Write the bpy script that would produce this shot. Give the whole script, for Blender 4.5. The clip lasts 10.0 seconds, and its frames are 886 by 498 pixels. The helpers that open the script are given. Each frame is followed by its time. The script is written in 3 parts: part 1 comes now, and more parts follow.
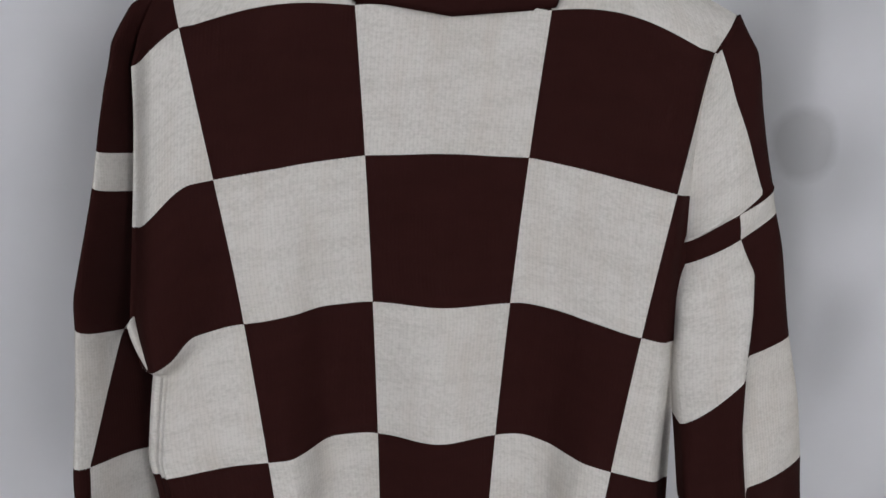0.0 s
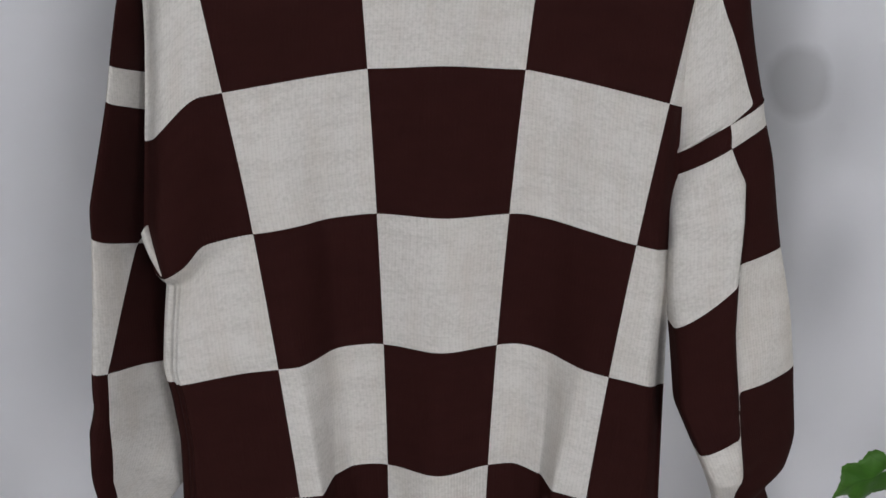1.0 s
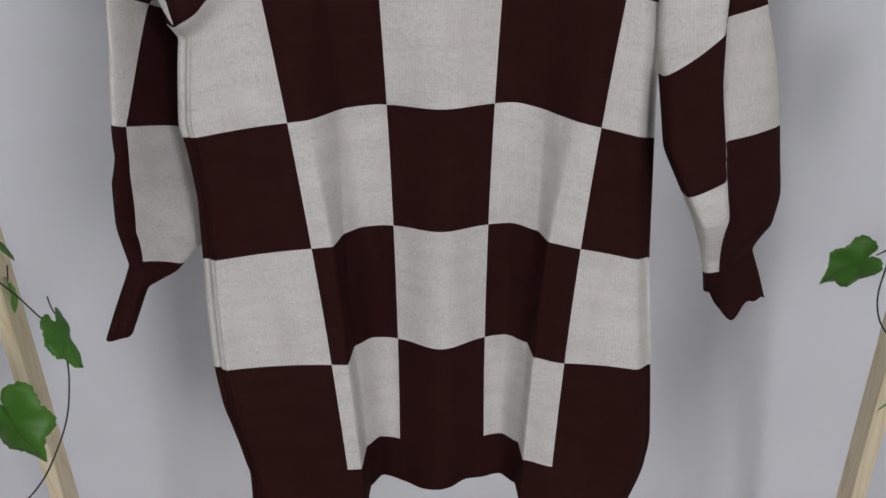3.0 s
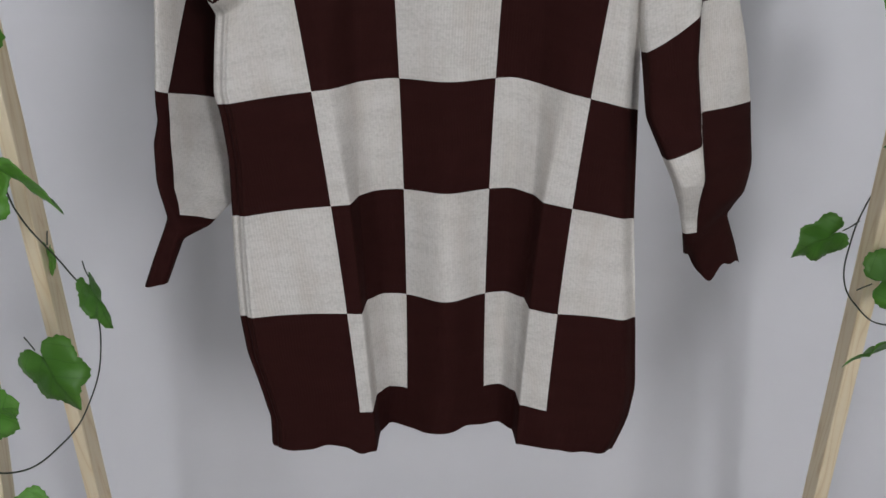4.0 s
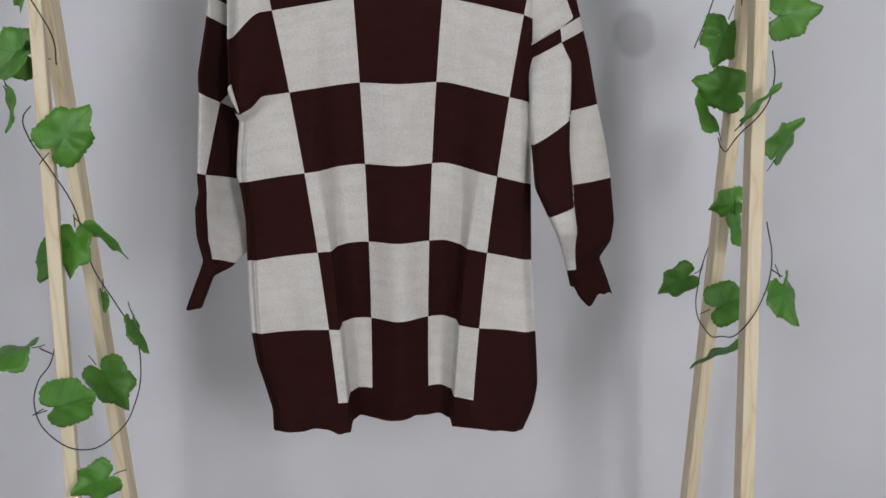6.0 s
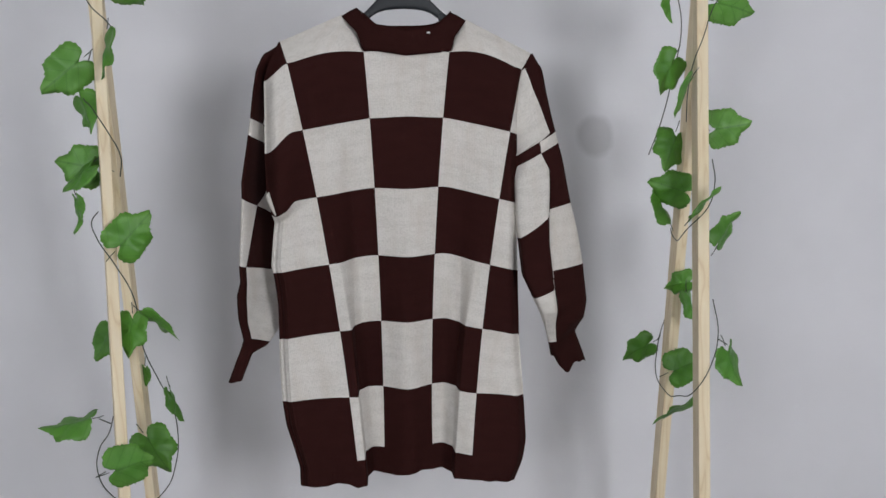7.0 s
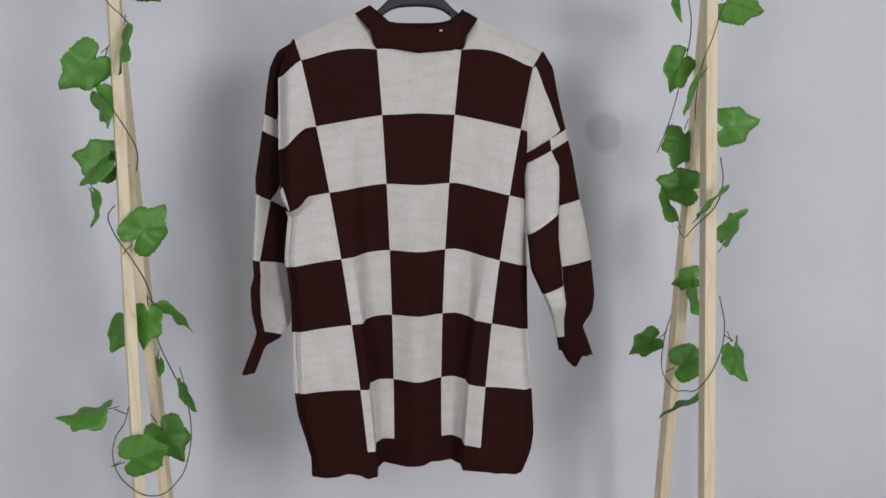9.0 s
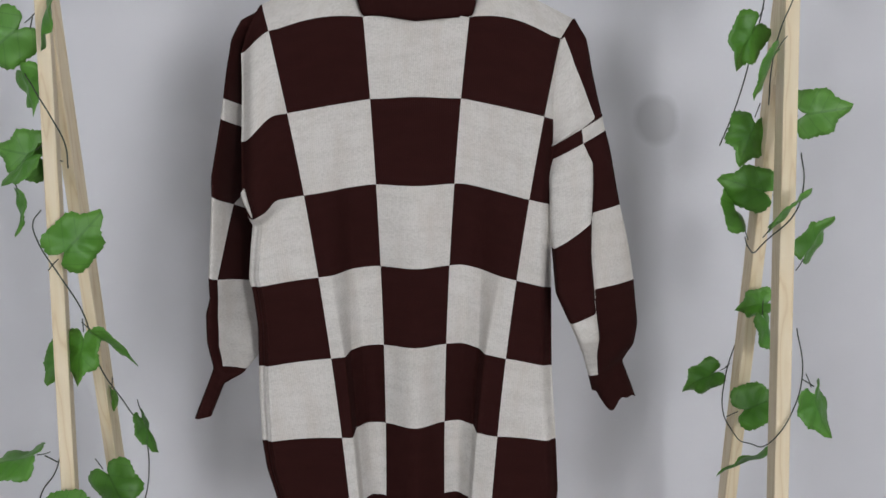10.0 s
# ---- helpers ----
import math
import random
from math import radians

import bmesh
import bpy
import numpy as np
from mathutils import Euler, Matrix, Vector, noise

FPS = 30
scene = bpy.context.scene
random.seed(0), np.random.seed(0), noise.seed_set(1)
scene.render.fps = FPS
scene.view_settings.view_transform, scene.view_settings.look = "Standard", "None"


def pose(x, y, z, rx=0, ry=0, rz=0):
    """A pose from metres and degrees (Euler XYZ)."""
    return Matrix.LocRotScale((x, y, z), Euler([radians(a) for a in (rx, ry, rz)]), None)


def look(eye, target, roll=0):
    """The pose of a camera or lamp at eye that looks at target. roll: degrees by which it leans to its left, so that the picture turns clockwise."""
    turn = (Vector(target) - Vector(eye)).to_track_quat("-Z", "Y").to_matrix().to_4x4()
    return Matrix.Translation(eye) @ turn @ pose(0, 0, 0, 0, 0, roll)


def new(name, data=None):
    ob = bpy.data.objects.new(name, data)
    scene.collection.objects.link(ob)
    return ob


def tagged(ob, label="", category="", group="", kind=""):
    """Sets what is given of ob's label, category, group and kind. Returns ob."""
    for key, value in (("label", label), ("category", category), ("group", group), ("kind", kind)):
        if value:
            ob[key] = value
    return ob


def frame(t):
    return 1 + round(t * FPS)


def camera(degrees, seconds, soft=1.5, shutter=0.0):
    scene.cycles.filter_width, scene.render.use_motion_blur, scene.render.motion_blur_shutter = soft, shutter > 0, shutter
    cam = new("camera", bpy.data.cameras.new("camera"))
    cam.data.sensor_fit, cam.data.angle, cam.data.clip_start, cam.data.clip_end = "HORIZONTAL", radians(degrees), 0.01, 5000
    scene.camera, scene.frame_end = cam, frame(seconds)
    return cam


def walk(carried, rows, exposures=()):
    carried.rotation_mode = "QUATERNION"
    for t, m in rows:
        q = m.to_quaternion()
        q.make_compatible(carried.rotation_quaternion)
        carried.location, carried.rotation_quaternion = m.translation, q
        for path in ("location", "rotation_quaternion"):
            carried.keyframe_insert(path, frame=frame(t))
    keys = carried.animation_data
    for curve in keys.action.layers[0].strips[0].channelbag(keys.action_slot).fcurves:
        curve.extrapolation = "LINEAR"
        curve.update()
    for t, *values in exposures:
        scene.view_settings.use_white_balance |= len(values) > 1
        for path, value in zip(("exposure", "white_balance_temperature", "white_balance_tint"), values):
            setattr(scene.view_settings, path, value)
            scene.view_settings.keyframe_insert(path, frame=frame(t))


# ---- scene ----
cam = camera(52.7, 10.0)
PATH = [
    (0, (0.001, 0.001, 1.477), (0.022, 1.954, 1.044), 1.2),
    (0.5, (0.004, -0.022, 1.447), (0.016, 1.929, 1.006), 1.2),
    (1, (0.007, -0.044, 1.41), (0.012, 1.906, 0.964), 0.4),
    (1.5, (0.007, -0.067, 1.376), (0.003, 1.879, 0.916), 0.4),
    (2, (0.011, -0.087, 1.343), (-0.005, 1.85, 0.846), -0.2),
    (2.5, (0.01, -0.107, 1.297), (-0.013, 1.818, 0.754), -0.8),
    (3, (0.015, -0.13, 1.259), (-0.001, 1.777, 0.656), -0.8),
    (3.2, (0.016, -0.147, 1.236), (-0.006, 1.749, 0.599), -0.5),
    (4.3, (-0.005, -0.305, 1.21), (0.031, 1.636, 0.728), -0.4),
    (4.5, (0.001, -0.344, 1.217), (0.069, 1.603, 0.765), -0.8),
    (5, (0.045, -0.455, 1.242), (0.025, 1.511, 0.876), -0.6),
    (5.5, (0.055, -0.585, 1.232), (-0.003, 1.388, 0.909), 0.0),
    (5.7, (0.044, -0.622, 1.224), (0.039, 1.349, 0.886), -0.3),
    (6.8, (-0.085, -0.914, 1.287), (0.113, 1.062, 1.052), -0.9),
    (7, (-0.102, -0.952, 1.306), (0.104, 1.028, 1.11), -1.0),
    (7.5, (-0.117, -1.023, 1.322), (0.094, 0.959, 1.166), -0.1),
    (8, (-0.134, -1.028, 1.333), (0.055, 0.954, 1.143), -0.3),
    (8.5, (-0.128, -1.013, 1.32), (0.068, 0.965, 1.091), -0.4),
    (9, (-0.119, -0.972, 1.319), (0.08, 1.006, 1.101), -0.6),
    (9.5, (-0.074, -0.864, 1.322), (0.088, 1.111, 1.046), -1.1),
    (10, (0.017, -0.636, 1.332), (0.066, 1.348, 1.08), -0.5),
]
LIGHT_L, LIGHT_R = 26.5, 38.5
walk(cam, [(t, look(eye, target, roll)) for t, eye, target, roll in PATH], [(0, -0.09), (3.2, -0.14), (4.5, -0.12), (5.5, -0.08), (7, 0.01), (10, 0.01)])

# ---------------------------------------------------------------- light
world = bpy.data.worlds.new("world")
scene.world = world
world.use_nodes = True
wnt = world.node_tree
sky = wnt.nodes.new("ShaderNodeTexSky")
sky.sky_type = "NISHITA"
sky.sun_disc = False
sky.sun_elevation, sky.sun_rotation = radians(38), radians(200)
wnt.links.new(sky.outputs[0], wnt.nodes["Background"].inputs[0])
wnt.nodes["Background"].inputs[1].default_value = 0.05


def window_light(name, x, z, w, h, watts, colour):
    """An added area lamp behind the camera, standing in for daylight through an unseen window."""
    data = bpy.data.lights.new(name, "AREA")
    data.shape, data.size, data.size_y, data.energy, data.color = "RECTANGLE", w, h, watts, colour
    ob = new(name, data)
    ob.matrix_world = look((x, REAR + 0.02, z), (x * 0.15, 0.9, 1.25))
    return ob


REAR, WALL, SIDE, TOP = -2.6, 1.24, 2.3, 2.7
window_light("window_light", -1.62, 1.75, 0.85, 1.3, LIGHT_L, (0.93, 0.965, 1.0))
window_light("window_light", 1.62, 1.75, 0.75, 1.3, LIGHT_R, (0.95, 0.97, 1.0))


# ---------------------------------------------------------------- materials
def material(name, base, rough=0.6, metallic=0.0):
    m = bpy.data.materials.new(name)
    m.use_nodes = True
    b = m.node_tree.nodes["Principled BSDF"]
    b.inputs["Base Color"].default_value = (*base, 1)
    b.inputs["Roughness"].default_value = rough
    b.inputs["Metallic"].default_value = metallic
    return m, m.node_tree, b


def node(nt, kind, **inputs):
    n = nt.nodes.new(kind)
    for key, value in inputs.items():
        n.inputs[key.replace("_", " ")].default_value = value
    return n


def calc(nt, op, a, b=None, c=None):
    n = nt.nodes.new("ShaderNodeMath")
    n.operation = op
    for i, v in enumerate((a, b, c)):
        if v is None:
            continue
        if isinstance(v, (int, float)):
            n.inputs[i].default_value = v
        else:
            nt.links.new(v, n.inputs[i])
    return n.outputs[0]


def ramp(nt, fac, *stops):
    n = nt.nodes.new("ShaderNodeValToRGB")
    el = n.color_ramp.elements
    while len(el) < len(stops):
        el.new(0.5)
    for e, (p, c) in zip(el, stops):
        e.position, e.color = p, (*c, 1)
    nt.links.new(fac, n.inputs[0])
    return n.outputs[0]


def mix(nt, fac, a, b, how="MIX"):
    n = nt.nodes.new("ShaderNodeMix")
    n.data_type, n.blend_type = "RGBA", how
    for i, v in ((0, fac), (6, a), (7, b)):
        if isinstance(v, (int, float)):
            n.inputs[i].default_value = v
        elif isinstance(v, tuple):
            n.inputs[i].default_value = (*v, 1)
        else:
            nt.links.new(v, n.inputs[i])
    return n.outputs[2]


def bump(nt, bsdf, height, strength, distance):
    n = node(nt, "ShaderNodeBump", Strength=strength, Distance=distance)
    nt.links.new(height, n.inputs["Height"])
    nt.links.new(n.outputs[0], bsdf.inputs["Normal"])


def noise_of(nt, vec, scale, detail=3.0, rough=0.55):
    n = node(nt, "ShaderNodeTexNoise", Scale=scale, Detail=detail, Roughness=rough)
    if vec is not None:
        nt.links.new(vec, n.inputs["Vector"])
    return n.outputs[0]


def stretched(nt, vec, x, y, z):
    n = nt.nodes.new("ShaderNodeMapping")
    n.inputs["Scale"].default_value = (x, y, z)
    nt.links.new(vec, n.inputs["Vector"])
    return n.outputs[0]


CREAM, CREAM_DARK, BROWN = (0.680, 0.647, 0.608), (0.560, 0.531, 0.492), (0.030, 0.0105, 0.0100)


def knit_material(name, checked, rib=False):
    """Knitted wool: V stitches 3.2 mm wide, marled cream and dark brown yarn; the squares follow the pattern map."""
    m, nt, b = material(name, BROWN, 0.85)
    st = nt.nodes.new("ShaderNodeUVMap")
    st.uv_map = "stitch"
    sep = nt.nodes.new("ShaderNodeSeparateXYZ")
    nt.links.new(st.outputs[0], sep.inputs[0])
    sx, sz = sep.outputs[0], sep.outputs[1]
    w, h = (0.0055, 0.0026) if rib else (0.0034, 0.0026)
    leg = calc(nt, "PINGPONG", calc(nt, "DIVIDE", sx, w), 0.5)
    rows = calc(nt, "ADD", calc(nt, "DIVIDE", sz, h), calc(nt, "MULTIPLY", leg, 1.3))
    loop = calc(nt, "PINGPONG", rows, 0.5)
    height = calc(nt, "ADD", calc(nt, "MULTIPLY", leg, 1.5), calc(nt, "MULTIPLY", loop, 0.7))
    marl = noise_of(nt, stretched(nt, st.outputs[0], 230, 300, 1), 1.0, 3, 0.6)
    patch = noise_of(nt, stretched(nt, st.outputs[0], 18, 60, 1), 1.0, 3)
    both = calc(nt, "ADD", calc(nt, "MULTIPLY", marl, 0.6), calc(nt, "MULTIPLY", patch, 0.4))
    cream = ramp(nt, both, (0.36, CREAM_DARK), (0.56, CREAM))
    # shade in the hollows between stitches, put into the cream colour
    gap_shade = calc(nt, "SMOOTH_MIN", calc(nt, "MAXIMUM", calc(nt, "SUBTRACT", 1.0, calc(nt, "MULTIPLY", height, 2.4)), 0.0), 1.0, 0.1)
    worn = noise_of(nt, stretched(nt, st.outputs[0], 26, 7, 1), 1.0, 4, 0.6)
    cream = mix(nt, ramp(nt, worn, (0.46, (0, 0, 0)), (0.72, (0.45, 0.45, 0.45))), cream, (0.56, 0.495, 0.43))
    cream = mix(nt, calc(nt, "MULTIPLY", gap_shade, calc(nt, "MULTIPLY_ADD", worn, 0.30, 0.10)), cream, (0.26, 0.245, 0.22))
    brown = mix(nt, patch, (0.0240, 0.0067, 0.0059), (0.0325, 0.0095, 0.0084))
    if checked:
        uv = nt.nodes.new("ShaderNodeUVMap")
        uv.uv_map = "pattern"
        s2 = nt.nodes.new("ShaderNodeSeparateXYZ")
        nt.links.new(uv.outputs[0], s2.inputs[0])
        tooth = calc(nt, "MULTIPLY", calc(nt, "SUBTRACT", leg, 0.25), 0.011)
        u = calc(nt, "FLOOR", s2.outputs[0])
        v = calc(nt, "FLOOR", calc(nt, "ADD", s2.outputs[1], tooth))
        light = calc(nt, "MODULO", calc(nt, "ADD", calc(nt, "ADD", u, v), 40.0), 2.0)
        light = calc(nt, "GREATER_THAN", light, 0.5)
        colour = mix(nt, light, brown, cream)
    else:
        colour = brown
    nt.links.new(colour, b.inputs["Base Color"])
    b.inputs["Specular IOR Level"].default_value = 0.06
    bump(nt, b, height, 0.22, 0.0008)
    return m


def wood_material():
    """Planed pale pine, grain along each bar's own length (local z)."""
    m, nt, b = material("pine", (0.7, 0.55, 0.36), 0.55)
    tc = nt.nodes.new("ShaderNodeTexCoord")
    info = nt.nodes.new("ShaderNodeObjectInfo")
    shift = nt.nodes.new("ShaderNodeVectorMath")
    shift.operation = "ADD"
    nt.links.new(tc.outputs["Object"], shift.inputs[0])
    nt.links.new(calc(nt, "MULTIPLY", info.outputs["Random"], 7.0), shift.inputs[1])
    v = shift.outputs[0]
    warp = noise_of(nt, stretched(nt, v, 22, 22, 2.2), 1.0, 2)
    rings = calc(nt, "PINGPONG", calc(nt, "MULTIPLY", warp, 9.0), 0.5)
    fine = noise_of(nt, stretched(nt, v, 420, 420, 9), 1.0, 3)
    c = ramp(nt, rings, (0.05, (0.86, 0.74, 0.535)), (0.40, (0.82, 0.685, 0.465)), (0.5, (0.73, 0.575, 0.36)))
    c = mix(nt, calc(nt, "MULTIPLY", fine, 0.22), c, (0.55, 0.40, 0.24))
    nt.links.new(c, b.inputs["Base Color"])
    bump(nt, b, fine, 0.25, 0.0006)
    return m


def leaf_material(name, a, c, rough=0.42, relief=0.5, deep=0.0012):
    """Printed satin leaf with darker veins (along the leaf's own map) and a waxy shine."""
    m, nt, b = material(name, a, rough)
    uv = nt.nodes.new("ShaderNodeUVMap")
    uv.uv_map = "leaf"
    sep = nt.nodes.new("ShaderNodeSeparateXYZ")
    nt.links.new(uv.outputs[0], sep.inputs[0])
    ax = calc(nt, "ABSOLUTE", sep.outputs[0])
    mid = calc(nt, "LESS_THAN", ax, 0.018)
    side = calc(nt, "PINGPONG", calc(nt, "ADD", calc(nt, "MULTIPLY", sep.outputs[1], 4.2), calc(nt, "MULTIPLY", ax, -3.4)), 0.5)
    side = calc(nt, "LESS_THAN", side, 0.045)
    vein = calc(nt, "MAXIMUM", mid, side)
    cloud = noise_of(nt, stretched(nt, uv.outputs[0], 4, 4, 4), 1.0, 4)
    grain = noise_of(nt, stretched(nt, uv.outputs[0], 60, 60, 60), 1.0, 2)
    col = mix(nt, cloud, a, c)
    # each leaf has its own shade, and the print fades towards the rim
    info = nt.nodes.new("ShaderNodeObjectInfo")
    col = mix(nt, calc(nt, "MULTIPLY", info.outputs["Random"], 0.45), col, (0.035, 0.150, 0.012))
    rim = calc(nt, "ADD", calc(nt, "MULTIPLY", ax, ax), calc(nt, "POWER", calc(nt, "SUBTRACT", sep.outputs[1], 0.42), 2.0))
    col = mix(nt, calc(nt, "MULTIPLY", rim, 1.6), col, (0.16, 0.36, 0.055))
    # midrib and side veins darkened in the colour, for the shade in their creases
    col = mix(nt, calc(nt, "ADD", calc(nt, "MULTIPLY", mid, 0.35), calc(nt, "MULTIPLY", side, 0.25)), col, (0.030, 0.110, 0.010))
    nt.links.new(col, b.inputs["Base Color"])
    h = calc(nt, "ADD", calc(nt, "MULTIPLY", vein, -0.8), calc(nt, "MULTIPLY", grain, 0.5))
    bump(nt, b, h, relief, deep)
    return m


def wall_material(name, base, round_shadow=None):
    """Matt painted plaster, a little uneven, with a round shadow painted in where given."""
    m, nt, b = material(name, base, 0.9)
    tc = nt.nodes.new("ShaderNodeTexCoord")
    big = noise_of(nt, stretched(nt, tc.outputs["Object"], 1.6, 1.6, 1.6), 1.0, 4)
    fine = noise_of(nt, stretched(nt, tc.outputs["Object"], 160, 160, 160), 1.0, 3)
    dark = tuple(v * 0.93 for v in base)
    light = tuple(min(1, v * 1.04) for v in base)
    colour = ramp(nt, big, (0.3, dark), (0.7, light))
    if round_shadow:
        # a round cast shadow painted into the wall colour: centre x, z and radius
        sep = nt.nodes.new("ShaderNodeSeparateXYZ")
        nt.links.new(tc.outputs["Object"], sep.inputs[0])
        dx = calc(nt, "SUBTRACT", sep.outputs[0], round_shadow[0])
        dz = calc(nt, "MULTIPLY", calc(nt, "SUBTRACT", sep.outputs[2], round_shadow[1]), 0.86)
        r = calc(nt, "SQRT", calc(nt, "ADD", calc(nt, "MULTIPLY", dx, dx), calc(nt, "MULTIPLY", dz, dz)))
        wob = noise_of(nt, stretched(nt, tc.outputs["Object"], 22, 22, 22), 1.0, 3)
        r = calc(nt, "ADD", calc(nt, "DIVIDE", r, round_shadow[2]), calc(nt, "MULTIPLY", calc(nt, "SUBTRACT", wob, 0.5), 0.35))
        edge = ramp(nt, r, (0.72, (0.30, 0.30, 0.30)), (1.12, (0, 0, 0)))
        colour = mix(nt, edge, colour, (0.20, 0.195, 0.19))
    nt.links.new(colour, b.inputs["Base Color"])
    bump(nt, b, fine, 0.12, 0.001)
    return m


KNIT = knit_material("checked knit", True)
RIB = knit_material("brown rib knit", False, rib=True)
PINE = wood_material()
LEAF_A = leaf_material("ivy leaf", (0.050, 0.185, 0.012), (0.095, 0.290, 0.026))
LEAF_B = leaf_material("pale ivy leaf", (0.080, 0.250, 0.030), (0.140, 0.340, 0.062))
# base greens brightened to stand in for the sparkle on this leaf
LEAF_C = leaf_material("waxy ivy leaf", (0.085, 0.290, 0.025), (0.150, 0.390, 0.060), 0.16, 1.0, 0.004)
STEM = material("dark green wire", (0.030, 0.040, 0.024), 0.5)[0]
# the last three values place the round shadow painted into this colour
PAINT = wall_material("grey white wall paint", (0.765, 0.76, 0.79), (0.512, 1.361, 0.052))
PLAIN = wall_material("white wall paint", (0.62, 0.62, 0.63))
FLOOR = wall_material("grey floor", (0.34, 0.33, 0.32))
PLASTIC = material("black plastic", (0.009, 0.0115, 0.016), 0.42)[0]
STEEL = material("chrome steel", (0.75, 0.75, 0.76), 0.18, 1.0)[0]
TAG = material("white woven tag", (0.72, 0.70, 0.68), 0.8)[0]
GLASS, gnt, gb = material("window glass", (1, 1, 1), 0.0)
gb.inputs["Transmission Weight"].default_value = 1.0


# ---------------------------------------------------------------- builders
def empty(name, x, y, z, label, category, group=""):
    ob = new(name)
    ob.location = (x, y, z)
    ob.empty_display_size = 0.05
    return tagged(ob, label, category, group)


def link(name, me, mat, parent=None, label=""):
    me.materials.append(mat)
    ob = new(name, me)
    if parent is not None:
        ob.parent = parent
        up = parent
        off = Vector((0, 0, 0))
        while up is not None:
            off -= up.location
            up = up.parent
        ob.location = off
    if label:
        ob["label"] = label
    return ob


def part(name, bm, mat, parent=None, label="", smooth=False):
    me = bpy.data.meshes.new(name)
    bmesh.ops.recalc_face_normals(bm, faces=bm.faces)
    if smooth:
        for f in bm.faces:
            f.smooth = True
    bm.to_mesh(me)
    bm.free()
    return link(name, me, mat, parent, label)


def box(lo, hi, bevel=0.0):
    bm = bmesh.new()
    bmesh.ops.create_cube(bm, size=1)
    lo, hi = Vector(lo), Vector(hi)
    for v in bm.verts:
        v.co = Vector(((lo[i] + hi[i]) / 2 + v.co[i] * (hi[i] - lo[i]) for i in range(3)))
    if bevel:
        bmesh.ops.bevel(bm, geom=bm.edges[:], offset=bevel, segments=2, profile=0.5, affect="EDGES")
    return bm


def structure(name, lo, hi, mat, label, category):
    ob = part(name, box(lo, hi), mat)
    return tagged(ob, label, category, kind="structure")


def sheet(name, P, mat, parent, maps=None, closed=False, label="", thick=0.0):
    """A smooth sheet through a rows x columns x 3 array; maps: named rows x columns x 2 arrays."""
    nr, nc = P.shape[:2]
    idx = np.arange(nr * nc).reshape(nr, nc)
    faces, wrap = [], nc if closed else nc - 1
    corner = []
    for i in range(nr - 1):
        for j in range(wrap):
            k = (j + 1) % nc
            q = (idx[i, j], idx[i, k], idx[i + 1, k], idx[i + 1, j])
            faces.append(tuple(int(a) for a in q))
            corner.append(((i, j), (i, j + 1), (i + 1, j + 1), (i + 1, j)))
    me = bpy.data.meshes.new(name)
    me.from_pydata([tuple(map(float, p)) for p in P.reshape(-1, 3)], [], faces)
    for key, uv in (maps or {}).items():
        lay = me.uv_layers.new(name=key)
        flat = [c for f in corner for ij in f for c in uv[ij[0], ij[1]]]
        lay.data.foreach_set("uv", np.array(flat, dtype=np.float32))
    me.polygons.foreach_set("use_smooth", [True] * len(faces))
    ob = link(name, me, mat, parent, label)
    if thick:
        s = ob.modifiers.new("thickness", "SOLIDIFY")
        s.thickness, s.offset = thick, 0.0
    return ob


def smoothstep(a, b, x):
    t = np.clip((np.asarray(x, float) - a) / (b - a), 0, 1)
    return t * t * (3 - 2 * t)


def glide(t, keys, values, soft=3):
    """Values between keys, with the corners rounded off."""
    fine = np.linspace(keys[0], keys[-1], 401)
    y = np.interp(fine, keys, values)
    n = soft * 4 + 1
    pad = np.r_[2 * y[0] - y[n:0:-1], y, 2 * y[-1] - y[-2:-n - 2:-1]]
    k = np.hanning(2 * n + 1)
    y = np.convolve(pad, k / k.sum(), "same")[n:-n]
    return np.interp(t, fine, y)


def stretch_map(P):
    """Cloth lengths along columns and rows, in metres."""
    du = np.linalg.norm(np.diff(P, axis=1), axis=2)
    dv = np.linalg.norm(np.diff(P, axis=0), axis=2)
    u = np.concatenate([np.zeros((P.shape[0], 1)), du.cumsum(1)], 1)
    u -= u[:, u.shape[1] // 2][:, None]
    mean = dv.mean(1).cumsum()
    v = np.repeat(-np.r_[0, mean][:, None], P.shape[1], 1)
    return np.stack([u, v], 2)


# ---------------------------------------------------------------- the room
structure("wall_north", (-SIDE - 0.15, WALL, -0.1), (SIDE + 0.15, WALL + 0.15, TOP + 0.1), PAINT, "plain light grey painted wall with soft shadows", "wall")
structure("wall_west", (-SIDE - 0.15, REAR, -0.1), (-SIDE, WALL - 0.003, TOP + 0.1), PLAIN, "plain white side wall of the room", "wall")
structure("wall_east", (SIDE, REAR, -0.1), (SIDE + 0.15, WALL - 0.003, TOP + 0.1), PLAIN, "plain white side wall of the room", "wall")
structure("floor", (-SIDE, REAR, -0.1), (SIDE, WALL - 0.003, 0), FLOOR, "plain grey floor under the rack", "floor")
structure("ceiling", (-SIDE, REAR, TOP), (SIDE, WALL - 0.003, TOP + 0.1), PLAIN, "plain white ceiling", "ceiling")


